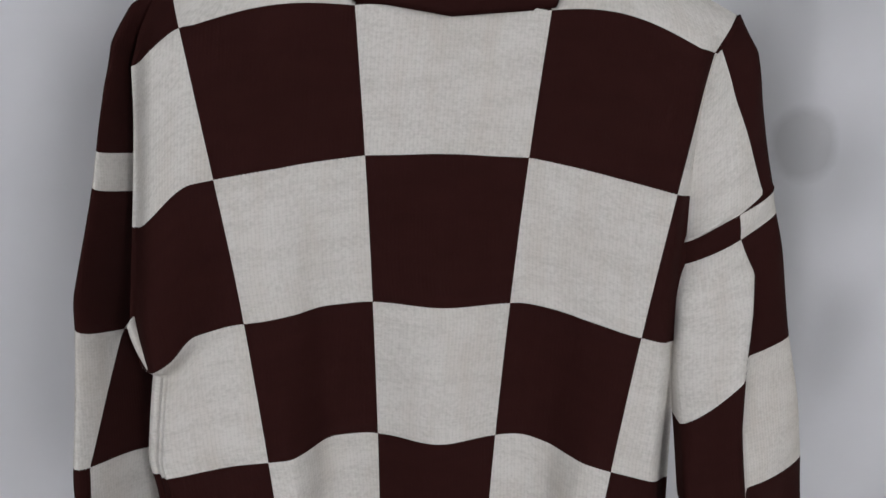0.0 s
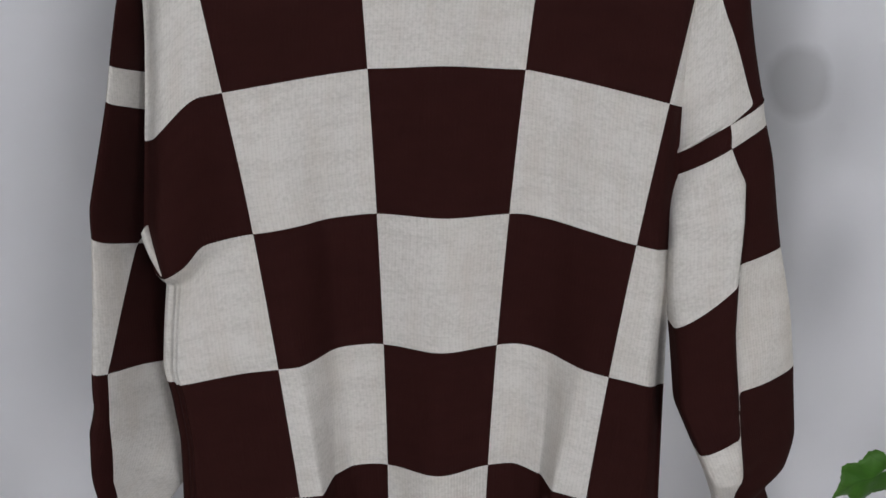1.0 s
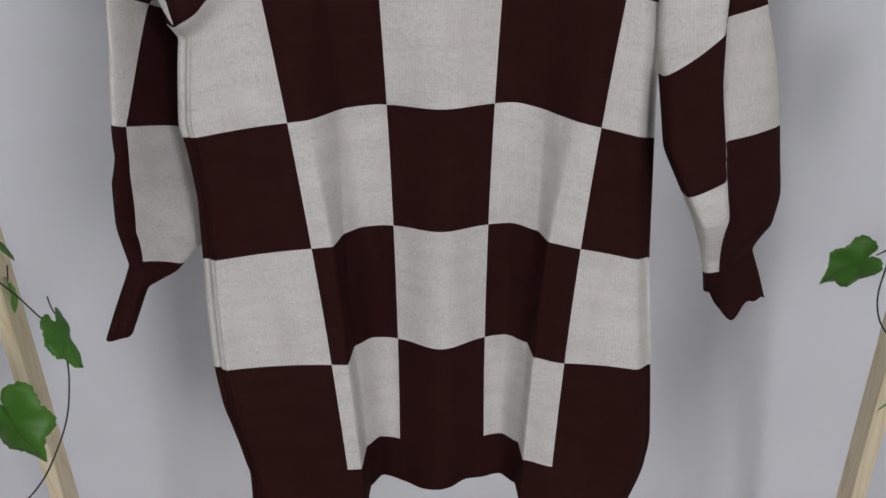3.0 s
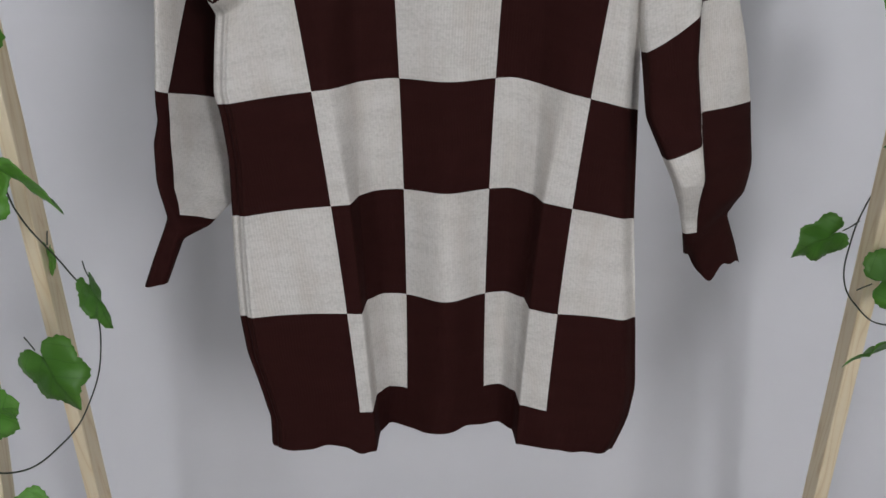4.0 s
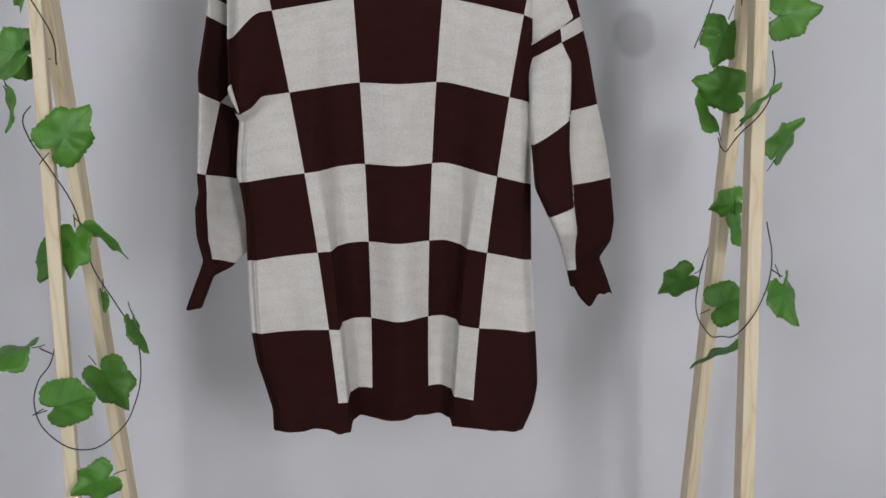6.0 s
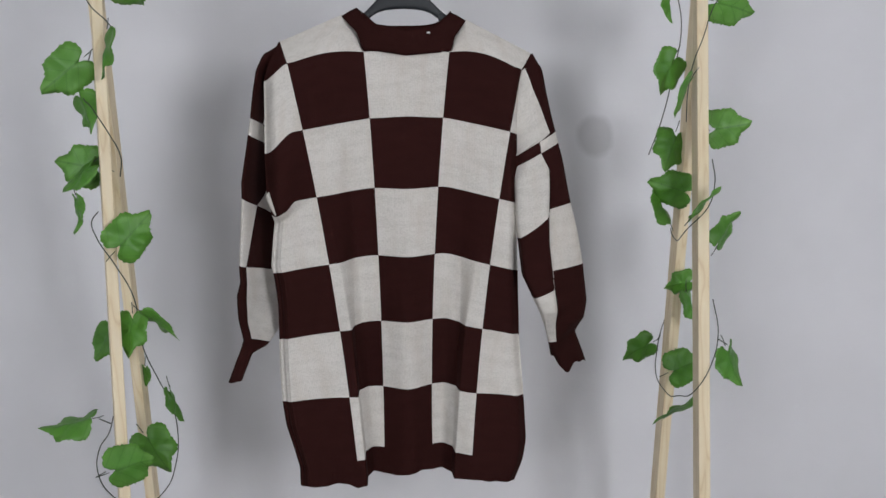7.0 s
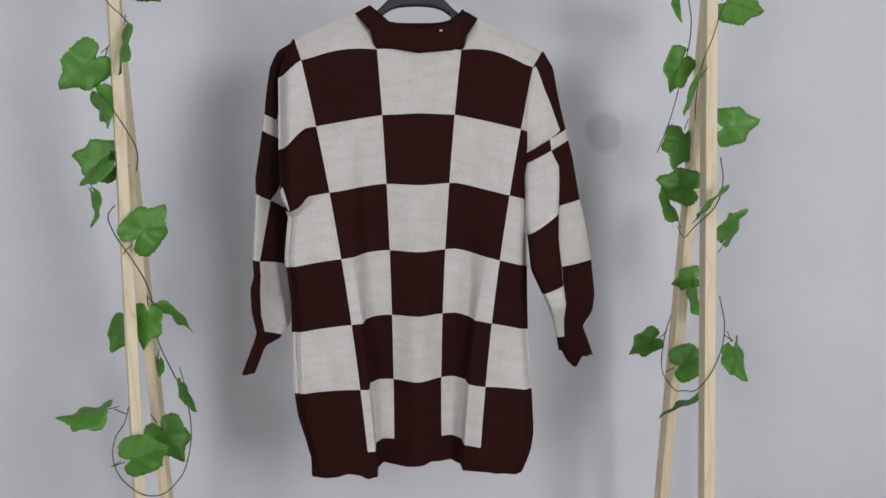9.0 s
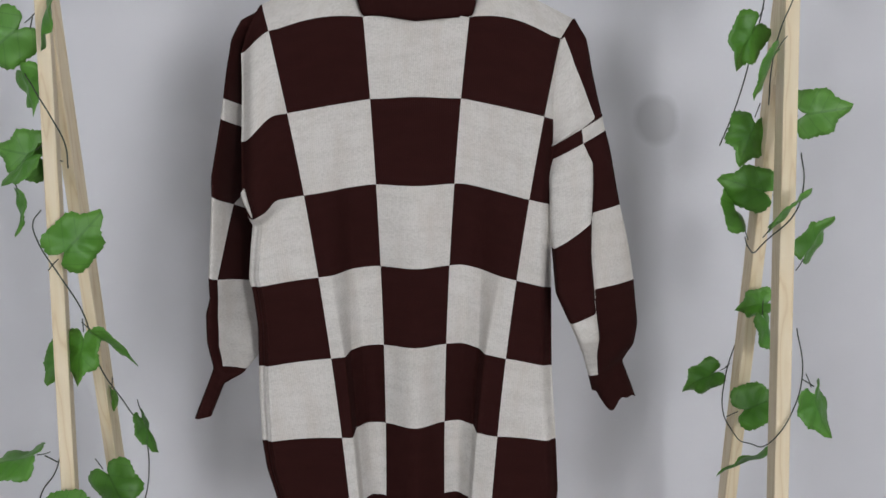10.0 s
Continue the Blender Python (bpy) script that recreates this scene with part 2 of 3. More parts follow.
def wall_with_windows(holes, z0, z1):
    """The unseen wall behind the camera, built up of piers, sills and lintels round its added window openings."""
    bm = bmesh.new()
    def block(xa, xb, za, zb):
        other = box((xa, REAR - 0.15, za), (xb, REAR, zb))
        me = bpy.data.meshes.new("block")
        other.to_mesh(me)
        other.free()
        bm.from_mesh(me)
        bpy.data.meshes.remove(me)
    edge = -SIDE
    for xa, xb in holes:
        block(edge, xa, -0.1, TOP + 0.1)
        block(xa, xb, -0.1, z0)
        block(xa, xb, z1, TOP + 0.1)
        edge = xb
    block(edge, SIDE, -0.1, TOP + 0.1)
    return bm


HOLES = ((-2.15, -1.09), (1.15, 2.09))
tagged(part("wall_south", wall_with_windows(HOLES, 0.88, 2.42), PLAIN), "plain white wall out of view with two tall added windows", "wall", kind="structure")
# windows added out of view to hold the two area lamps
for n, (xa, xb) in enumerate(HOLES, 1):
    win = tagged(part("window_%d" % n, box((xa, REAR - 0.10, 0.88), (xb, REAR - 0.04, 0.92), 0.003), PLAIN), "tall white framed window, added out of view round a soft area lamp", "window", kind="structure")
    part("window_frame", box((xa, REAR - 0.10, 2.38), (xb, REAR - 0.04, 2.42), 0.003), PLAIN, win)
    for x in (xa, (xa + xb) / 2 - 0.02, xb - 0.04):
        part("window_frame", box((x, REAR - 0.10, 0.923), (x + 0.04, REAR - 0.04, 2.377), 0.003), PLAIN, win)
    pane = part("pane", box((xa + 0.02, REAR - 0.073, 0.924), (xb - 0.02, REAR - 0.069, 2.376)), GLASS, win)
    pane.visible_shadow = False


# ---------------------------------------------------------------- clothes rack
def bar(name, a, b, wx, wy, parent, label=""):
    """A square-sawn bar from a to b with eased edges; wx across, wy deep; its own z runs along it."""
    a, b = Vector(a), Vector(b)
    length = (b - a).length
    bm = box((-wx / 2, -wy / 2, 0), (wx / 2, wy / 2, length), 0.0018)
    ob = part(name, bm, PINE, parent, label)
    turn = (b - a).to_track_quat("Z", "Y")
    ob.rotation_mode = "QUATERNION"
    ob.rotation_quaternion = turn
    ob.location = a - parent.location
    return ob


rack = empty("garment_rack", 0.02, 0.80, 0, "pale pine A-frame clothes rack with round-edged square bars", "clothes rack")


def rack_side(side_x_top, side_x_low, y0, across, out):
    """One A of the rack: the legs lean together towards the top; out: how far the back leg stands outside the front one."""
    def along(z, v0, v1):
        return v0 + (v1 - v0) * (1.5 - z) / 0.7
    xs = lambda z: along(z, side_x_top, side_x_low)
    fy = lambda z: along(z, 0.758, 0.703) + y0
    by = lambda z: along(z, 0.800, 0.930) + y0
    bar("front_leg", (xs(0), fy(0) + 0.008, 0), (xs(1.72), fy(1.72) + 0.008, 1.72), across, 0.064, rack)
    bar("back_leg", (xs(0) + 1.6 * out, by(0), 0), (xs(1.70), by(1.70), 1.70), across, 0.036, rack)


rack_side(-0.549, -0.5325, 0.0, 0.020, -0.011)
rack_side(0.597, 0.586, 0.02, 0.022, 0.010)
bar("top_rail", (-0.535, 0.775, 1.698), (0.58, 0.79, 1.698), 0.024, 0.036, rack)
bar("lower_rail", (-0.505, 0.95, 0.25), (0.56, 0.97, 0.25), 0.024, 0.036, rack)


# ---------------------------------------------------------------- hanger
hanger = empty("clothes_hanger", 0.012, 0.80, 1.64, "black plastic clothes hanger with a chrome hook", "hanger")


def hanger_body():
    bm = bmesh.new()
    n, rows = 81, []
    for i in range(n):
        s = -1 + 2 * i / (n - 1)
        a = abs(s)
        x = 0.012 + 0.205 * s
        keys = (0, 0.020, 0.037, 0.052, 0.072, 0.090, 0.21)
        top = float(glide(a * 0.205, keys, (1.643, 1.641, 1.632, 1.613, 1.593, 1.580, 1.500), 2))
        low = float(glide(a * 0.205, keys, (1.598, 1.597, 1.595, 1.590, 1.576, 1.560, 1.484), 2))
        rows.append((x, top, low))
    rings = []
    for x, top, low in rows:
        mid, h, d = (top + low) / 2, (top - low) / 2, 0.007
        ring = []
        for k in range(20):
            p = 2 * math.pi * (k + 0.5) / 20
            c, s = math.cos(p), math.sin(p)
            ring.append(bm.verts.new((x, 0.80 + d * math.copysign(abs(c) ** 0.28, c), mid + h * math.copysign(abs(s) ** 0.9, s))))
        rings.append(ring)
    for r0, r1 in zip(rings, rings[1:]):
        for k in range(20):
            bm.faces.new((r0[k], r0[(k + 1) % 20], r1[(k + 1) % 20], r1[k]))
    bm.faces.new(rings[0])
    bm.faces.new(rings[-1])
    return bm


part("hanger_body", hanger_body(), PLASTIC, hanger, smooth=True)


def tube(name, pts, radius, mat, parent, label="", res=4, cyclic=False, taper=None):
    """A round wire through control points, made into a mesh."""
    cu = bpy.data.curves.new(name, "CURVE")
    cu.dimensions, cu.bevel_depth, cu.bevel_resolution, cu.resolution_u, cu.use_fill_caps = "3D", radius, res // 2, 8, True
    sp = cu.splines.new("BEZIER")
    sp.bezier_points.add(len(pts) - 1)
    for bp, p in zip(sp.bezier_points, pts):
        bp.co = p
        bp.handle_left_type = bp.handle_right_type = "AUTO"
    tmp = bpy.data.objects.new("tmp", cu)
    scene.collection.objects.link(tmp)
    me = bpy.data.meshes.new_from_object(tmp.evaluated_get(bpy.context.evaluated_depsgraph_get()))
    bpy.data.objects.remove(tmp)
    me.polygons.foreach_set("use_smooth", [True] * len(me.polygons))
    return link(name, me, mat, parent, label)


tube("hook", [(0.012, 0.80, 1.635), (0.012, 0.80, 1.665), (0.010, 0.806, 1.685), (0.012, 0.806, 1.705), (0.012, 0.795, 1.722), (0.012, 0.778, 1.725), (0.012, 0.760, 1.717), (0.012, 0.755, 1.700)], 0.002, STEEL, hanger, "chrome wire hook", res=6)
for sx in (-0.062, 0.083):
    part("notch_clip", box((sx - 0.005, 0.788, 1.573), (sx + 0.006, 0.7925, 1.588), 0.0015), PLASTIC, hanger)


# ---------------------------------------------------------------- sweater dress
sweater = empty("sweater_dress", 0.0, 0.80, 0.68, "dark brown and cream checkerboard knitted sweater dress on a hanger", "sweater")

MIDX = 0.012


def left_edge(v):
    return glide(v, (-1, -0.4, 0, 1, 1.7, 1.9, 2.1, 2.5, 2.9, 3.08, 3.5, 4.4, 5, 5.4, 5.8, 6.1, 6.5),
                 (-0.226, -0.246, -0.254, -0.256, -0.252, -0.247, -0.241, -0.246, -0.251, -0.246, -0.241, -0.2415, -0.239, -0.233, -0.219, -0.210, -0.210), 1)


def right_edge(v):
    return glide(v, (-1, 0, 1.2, 2.2, 4.0, 5.2, 5.75, 6.1, 6.5), (0.262, 0.246, 0.229, 0.225, 0.226, 0.234, 0.237, 0.229, 0.210), 2)


def columns(v):
    return (-0.209 + 0.026 * v - 0.0013 * v * v, -0.067 + 0.009 * v - 0.0009 * v * v,
            0.095 - 0.0145 * v + 0.0012 * v * v, 0.238 - 0.0285 * v + 0.0016 * v * v)


def square_of(x, v):
    """The pattern's column coordinate: whole numbers on the lines between squares."""
    c0, c1, c2, c3 = columns(max(v, 0.0))
    c0, c3 = c0 - 0.014 * max(-v, 0.0), c3 + 0.022 * max(-v, 0.0)
    return np.interp(x, (c0 - 0.13, c0, c1, c2, c3, c3 + 0.13), (-1, 0, 1, 2, 3, 4))


def row_height(x, v):
    k_left = np.interp(v, (0, 1, 2, 3, 4, 5, 6.5), (0.147, 0.17, 0.14, 0.118, 0.10, 0.02, 0.0))
    k_right = np.interp(v, (0, 1, 2, 3, 4, 5, 6.5), (0.218, 0.23, 0.25, 0.26, 0.23, 0.14, 0.10))
    e = np.sqrt(np.clip(np.abs(x - MIDX) - 0.065, 0, 1) ** 2 + 0.0001) - 0.01
    z = np.interp(v, (0, 1, 2, 3, 4, 5, 6, 6.5), (1.513, 1.388, 1.256, 1.1238, 0.992, 0.8585, 0.735, 0.684)) - np.where(x < MIDX, k_left, k_right) * e
    # the shoulder seam bows up between its ends and drops over the shoulder
    z = z + np.where(x < MIDX, 0.008, 0.012) * np.exp(-(v / 0.6) ** 2) * np.sin(np.pi * np.clip((np.abs(x - MIDX) - 0.08) / 0.13, 0, 1))
    z = z - 0.019 * smoothstep(0.205, 0.256, -x) * np.exp(-(v / 0.6) ** 2)
    z = z + np.interp(v, (0, 2, 4, 5, 6, 6.5), (0, 0.001, 0.003, 0.005, 0.007, 0.008)) * fold(square_of(x, v), v)
    z = z + np.interp(v, (2.5, 4, 5, 6), (0, 0.0025, 0.004, 0)) * np.sin(np.pi * np.clip((np.abs(x - MIDX) - 0.11) / 0.14, 0, 1))
    z = z + np.interp(v, (0, 1, 2, 3, 4), (0, 0.003, -0.003, -0.003, 0)) * np.exp(-((x - MIDX) / 0.045) ** 2)
    # slack cloth under the arm, with a pouch where it is caught
    z = z - 0.013 * np.exp(-((x + 0.226) / 0.019) ** 4) * np.exp(-((v - 2.0) / 0.45) ** 2)
    return z - 0.030 * smoothstep(0.200, 0.25, -x) * np.exp(-((v - 1.15) / 0.95) ** 2)


def neck_line(x):
    """Top edge of the front: shoulder slopes and the round neck hole."""
    left = 1.585 - 0.052 * (-0.106 - x) / 0.120
    right = 1.578 - 0.066 * (x - 0.130) / 0.131
    inner = np.interp(x, (-0.106, -0.077, -0.069, -0.04, MIDX, 0.065, 0.099, 0.106, 0.130), (1.585, 1.551, 1.519, 1.517, 1.509, 1.514, 1.517, 1.545, 1.578))
    return np.where(x < -0.106, left, np.where(x > 0.130, right, inner))


def fold(u, v):
    """Two long folds beside the middle column, 0 at the sides to 1 at the bottom of a fold; their outer edges sharpen towards the hem."""
    w = np.interp(v, (1, 2, 3, 4, 5, 6.5), (0.34, 0.28, 0.17, 0.055, 0.028, 0.024))
    lc, rc = np.interp(v, (2, 3, 5, 6.5), (0.38, 0.34, 0.28, 0.31)), np.interp(v, (2, 3, 5, 6.5), (2.66, 2.63, 2.585, 2.53))
    left = 0.70 * smoothstep(lc - w, lc + w, u) + 0.30 * smoothstep(lc, 0.60, u)
    right = 0.55 * smoothstep(rc + w, rc - w, u) + 0.30 * smoothstep(rc, 2.25, u) + 0.15 * smoothstep(3.0, rc, u)
    bulge = np.exp(-((u - 1.5) / 0.36) ** 2)
    return np.minimum(left, right) * (1.04 - 0.52 * bulge)


def front_depth(x, v):
    u = square_of(x, v)
    vv = np.clip(v, 0, 7)
    deep = np.interp(vv, (0, 1, 2, 3, 4, 5, 6, 7), (0, 0.010, 0.024, 0.039, 0.050, 0.057, 0.056, 0.055))
    y = 0.760 + 0.04 * x - 0.0045 * vv + deep * fold(u, v)
    # slight soft waves in the cloth
    y = y + 0.003 * np.sin(x * 31 + vv * 0.8) * smoothstep(0, 3, vv) * 0.6
    y = y + 0.004 * smoothstep(0.2, 0.26, np.abs(x - MIDX)) * np.sin(vv * 2.3)
    y = y + 0.030 * np.clip(-v, 0, 1) ** 1.5
    # the side towards the viewer under the arm, where the slack cloth hangs over the seam
    slack = np.interp(v, (-0.2, 1, 1.6, 2.0, 2.12, 3, 3.5, 4.5), (0, 0.020, 0.040, 0.042, 0.016, 0.014, 0.008, 0))
    return y - slack * smoothstep(0.165, 0.235, -x)


def front_rows(v0, v1, n, cols=400):
    P, U = np.zeros((n, cols, 3)), np.zeros((n, cols, 2))
    for i, v in enumerate(np.linspace(v0, v1, n)):
        a, b = left_edge(v), right_edge(v)
        s = np.linspace(0, 1, cols)
        x = a + (b - a) * s
        if v < 0:
            low = row_height(x, 0.0)
            top = np.maximum(neck_line(x), low + 0.0015)
            z = low + (-v) * (top - low)
        else:
            z = row_height(x, v)
        y = front_depth(x, v)
        rim = np.maximum(smoothstep(0.06, 0.0, s), smoothstep(0.94, 1.0, s))
        y = y + 0.022 * rim ** 2 * smoothstep(-0.8, 0.4, v)
        # raised side seam: a rolled edge and two rows of stitching
        for at, wide, high in ((0.006, 0.008, 0.006), (0.026, 0.004, 0.0026), (0.038, 0.004, 0.0022)):
            y = y - high * np.exp(-((s - at) / wide) ** 2) * smoothstep(1.98, 2.1, v)
        if v > 5.9:
            k = smoothstep(5.9, 6.5, v)
            z = z + k * (0.0018 * np.sin(x * 49 + 1.0) + 0.0006 * np.sin(x * 211) * np.sin(x * 31) + 0.0011 * np.sin(x * 97 + 2) + 0.008 * smoothstep(0.06, 0.18, -x))
            # worn corner and a nick in the hem
            z = z - k * (0.005 * np.exp(-((x + 0.205) / 0.006) ** 2) + 0.004 * np.exp(-((x + 0.100) / 0.010) ** 2) - 0.004 * np.exp(-((x - 0.027) / 0.010) ** 2))
            y = y + k * 0.003 * np.sin(x * 80)
        P[i] = np.stack([x, y, z], 1)
        U[i, :, 0], U[i, :, 1] = square_of(x, v), min(v, 5.985)
    return P, U


def back_rows(P):
    """The back of the dress: same outline, hanging flatter behind."""
    Q = P.copy()
    s = np.linspace(0, 1, P.shape[1])
    belly = (1 - np.abs(2 * s - 1) ** 4) ** 0.6
    edge = (P[:, :1, 1] * (1 - s) + P[:, -1:, 1] * s)
    Q[:, :, 1] = edge + 0.045 * belly
    return Q


P, U = front_rows(-1, 6, 190)
sheet("front_panel", P, KNIT, sweater, {"pattern": U, "stitch": stretch_map(P)}, label="checked knitted front")
Q = back_rows(P)
top = Q[:, :, 2] > 1.5
Q[:, :, 2] = np.where(top & (np.abs(P[:, :, 0] - MIDX) < 0.112), np.minimum(Q[:, :, 2] + 0.03 * (Q[:, :, 2] - 1.5) / 0.02, 1.545), Q[:, :, 2])
sheet("back_panel", Q, KNIT, sweater, {"pattern": U, "stitch": stretch_map(Q)})
P, U = front_rows(6, 6.5, 16)
sheet("hem_band", P, RIB, sweater, {"pattern": U, "stitch": stretch_map(P)}, label="dark brown ribbed hem")
Q = back_rows(P)
sheet("back_hem_band", Q, RIB, sweater, {"pattern": U, "stitch": stretch_map(Q)})


def neckband():
    n, m = 61, 9
    s = np.linspace(0, 1, n)
    lx = -0.106 + 0.236 * s
    lz = neck_line(lx) - 0.004
    ux = -0.078 + 0.180 * s
    uz = np.interp(s, (0, 0.1, 0.2, 0.5, 0.8, 0.9, 1), (1.597, 1.580, 1.563, 1.553, 1.560, 1.574, 1.588))
    ly = front_depth(lx, 0.0) - 0.004 + 0.032 * np.abs(2 * s - 1) ** 3
    uy = 0.757 + 0.035 * np.abs(2 * s - 1) ** 3
    P = np.zeros((m, n, 3))
    for i in range(m):
        k = i / (m - 1)
        puff = 0.006 * math.sin(math.pi * k)
        P[i] = np.stack([ux + (lx - ux) * k, uy + (ly - uy) * k - puff, uz + (lz - uz) * k], 1)
    B = np.zeros((m, n, 3))
    bz = 1.572 + 0.020 * np.abs(2 * s - 1) ** 6
    by = 0.792 + 0.048 * (1 - np.abs(2 * s - 1) ** 3)
    for i in range(m):
        k = i / (m - 1)
        B[i] = np.stack([ux, by + 0.003 * k, bz - 0.052 * k], 1)
    return P, B


P, B = neckband()
sheet("neckband", P, RIB, sweater, {"stitch": stretch_map(P)}, label="dark brown ribbed crew neckband", thick=0.004)
sheet("back_neckband", B, RIB, sweater, {"stitch": stretch_map(B)}, thick=0.004)
part("neck_tag", box((0.051, 0.7415, 1.5435), (0.057, 0.7435, 1.5465), 0.0006), TAG, sweater, "small white tag")


def sleeve(side, at, outer_x, outer_z, inner_x, inner_z, depth_y, half, lean, line, cuff_from):
    """A hanging sleeve: rings from shoulder to cuff between an outer and an inner edge.
    at: pattern rows of the rings; depth_y: of the outer edge; lean: how far back the inner edge lies;
    line: where the square's edge runs across the front, 0 inner to 1 outer."""
    t = np.arange(len(at), dtype=float)
    fine = np.linspace(0, len(at) - 1, 150)
    g = lambda vals: glide(fine, t, vals, 1)
    ox, oz, ix, iz, cy, hb, ln = g(outer_x), g(outer_z), g(inner_x), g(inner_z), g(depth_y), g(half), g(lean)
    v, fl = np.interp(fine, t, at), np.interp(fine, t, line)
    nphi = 96
    phi = np.linspace(0, 2 * np.pi, nphi + 1)
    P, U = np.zeros((len(fine), nphi + 1, 3)), np.zeros((len(fine), nphi + 1, 2))
    for i in range(len(fine)):
        k = 0.5 + 0.5 * np.cos(phi)
        sn = np.sin(phi)
        x = ix[i] + (ox[i] - ix[i]) * k
        z = iz[i] + (oz[i] - iz[i]) * k
        y = cy[i] - hb[i] * np.sign(sn) * np.abs(sn) ** 0.8 + 0.0025 * np.sin(7 * k + 0.25 * i) * (sn > 0)
        if side == "left":
            # turns back sharply behind the body
            y = y + ln[i] * (1 - np.exp(-((1 - k) / 0.45) ** 2))
            drop = 0.0
        else:
            # the inner panel lies over the outer one along a crease, and the cuff ends in a point
            y = y + ln[i] * (1 - k) - 0.020 * smoothstep(fl[i] + 0.05, fl[i] - 0.05, k) * (sn > 0) * np.interp(v[i], (2, 2.6, 4.5, 4.9), (0, 1, 1, 0))
            z = z - 0.030 * smoothstep(5.25, 6, v[i]) * np.exp(-((k - 0.38) / 0.19) ** 2) + 0.002 * smoothstep(5.6, 6, v[i]) * np.sin(23 * k)
            # below the armhole seam the inner squares sit lower than the outer ones
            at_line = np.interp(v[i], (2, 3, 4, 4.5, 4.95), (0.0, 0.08, 0.22, 0.24, 0.0))
            at_edge = np.interp(v[i], (2, 3, 4, 4.5, 4.95), (0.0, 0.38, 0.31, 0.31, 0.0))
            drop = at_edge + (at_line - at_edge) * np.clip(k / max(fl[i], 0.1), 0, 1)
        P[i] = np.stack([x, y, z], 1)
        U[i, :, 0] = np.clip((k - fl[i]) * 1.2, -0.98, 0.98)
        U[i, :, 1] = min(v[i], 4.985) - drop * (k < fl[i])
    cut = int(np.searchsorted(fine, cuff_from))
    m = stretch_map(P)
    sheet("sleeve", P[:cut + 1], KNIT, sweater, {"pattern": U[:cut + 1], "stitch": m[:cut + 1]}, label="checked knitted sleeve with drop shoulder")
    sheet("cuff", P[cut:], RIB, sweater, {"stitch": m[cut:]}, label="dark brown ribbed cuff")


# pattern rows per ring, then outer and inner edges, depth, half thickness, lean, line
sleeve("left",
       (0.05, 0.25, 0.5, 0.75, 0.98, 2, 2.7, 3, 4, 4.2, 4.5, 4.8, 5, 5.2, 6),
       (-0.229, -0.254, -0.2685, -0.274, -0.280, -0.2845, -0.298, -0.298, -0.308, -0.3065, -0.314, -0.312, -0.304, -0.309, -0.333),
       (1.529, 1.511, 1.479, 1.444, 1.3905, 1.363, 1.273, 1.246, 1.120, 1.090, 1.064, 1.022, 0.982, 0.965, 0.906),
       (-0.199, -0.221, -0.238, -0.243, -0.245, -0.245, -0.245, -0.245, -0.245, -0.245, -0.245, -0.246, -0.262, -0.288, -0.308),
       (1.503, 1.470, 1.447, 1.410, 1.373, 1.340, 1.243, 1.206, 1.097, 1.070, 1.030, 0.985, 0.968, 0.957, 0.908),
       (0.800, 0.778, 0.767, 0.757, 0.750, 0.744, 0.726, 0.720, 0.728, 0.727, 0.725, 0.720, 0.713, 0.711, 0.706),
       (0.012, 0.018, 0.020, 0.020, 0.018, 0.018, 0.014, 0.013, 0.034, 0.036, 0.036, 0.030, 0.018, 0.013, 0.014),
       (0.000, 0.030, 0.060, 0.085, 0.095, 0.100, 0.105, 0.105, 0.105, 0.105, 0.100, 0.080, 0.015, 0.000, 0.000),
       (-0.2, -0.2, -0.2, 0.25, 0.50, -0.1, 0.30, 0.57, 0.79, 0.78, 0.74, 0.74, 0.6, 0.6, 0.6), 11.7)
sleeve("right",
       (0.05, 0.25, 0.5, 0.96, 1, 2, 2.3, 3, 3.5, 4, 4.5, 4.75, 5, 6),
       (0.263, 0.282, 0.291, 0.310, 0.311, 0.317, 0.327, 0.344, 0.358, 0.370, 0.377, 0.373, 0.354, 0.386),
       (1.513, 1.483, 1.442, 1.365, 1.361, 1.340, 1.300, 1.218, 1.155, 1.094, 1.020, 0.982, 0.953, 0.882),
       (0.218, 0.221, 0.222, 0.224, 0.224, 0.222, 0.221, 0.223, 0.226, 0.228, 0.261, 0.275, 0.288, 0.302),
       (1.474, 1.423, 1.371, 1.317, 1.312, 1.291, 1.262, 1.193, 1.138, 1.084, 1.012, 0.980, 0.942, 0.905),
       (0.800, 0.806, 0.810, 0.815, 0.815, 0.818, 0.820, 0.822, 0.824, 0.826, 0.829, 0.831, 0.835, 0.865),
       (0.012, 0.022, 0.026, 0.026, 0.026, 0.026, 0.026, 0.024, 0.024, 0.024, 0.024, 0.022, 0.018, 0.016),
       (0.000, -0.006, -0.012, -0.018, -0.018, -0.020, -0.024, -0.030, -0.055, -0.078, -0.085, -0.070, -0.050, -0.040),
       (0.5, 0.56, 0.68, 0.84, 0.56, 0.56, 0.66, 0.54, 0.46, 0.43, 0.30, 0.22, 0.22, 0.4), 12.0)


def underarm_fold():
    """The lip of slack cloth that is caught under the arm."""
    n, m = 15, 9
    P, U = np.zeros((n, m, 3)), np.full((n, m, 2), (0.5, 1.5))
    for i in range(n):
        t = i / (n - 1)
        w = 0.0030 * math.sin(math.pi * min(1, 0.12 + t * 0.88)) ** 0.7 + 0.001
        cx, cz = -0.2505 + 0.015 * t ** 1.2, 1.251 - 0.038 * t
        for j in range(m):
            a = math.pi * (j / (m - 1))
            P[i, j] = (cx - w * 0.8 * math.cos(a), 0.724 - 0.012 * math.sin(a) - 0.002 * t, cz - 0.004 * math.cos(a))
    return P, U


P, U = underarm_fold()
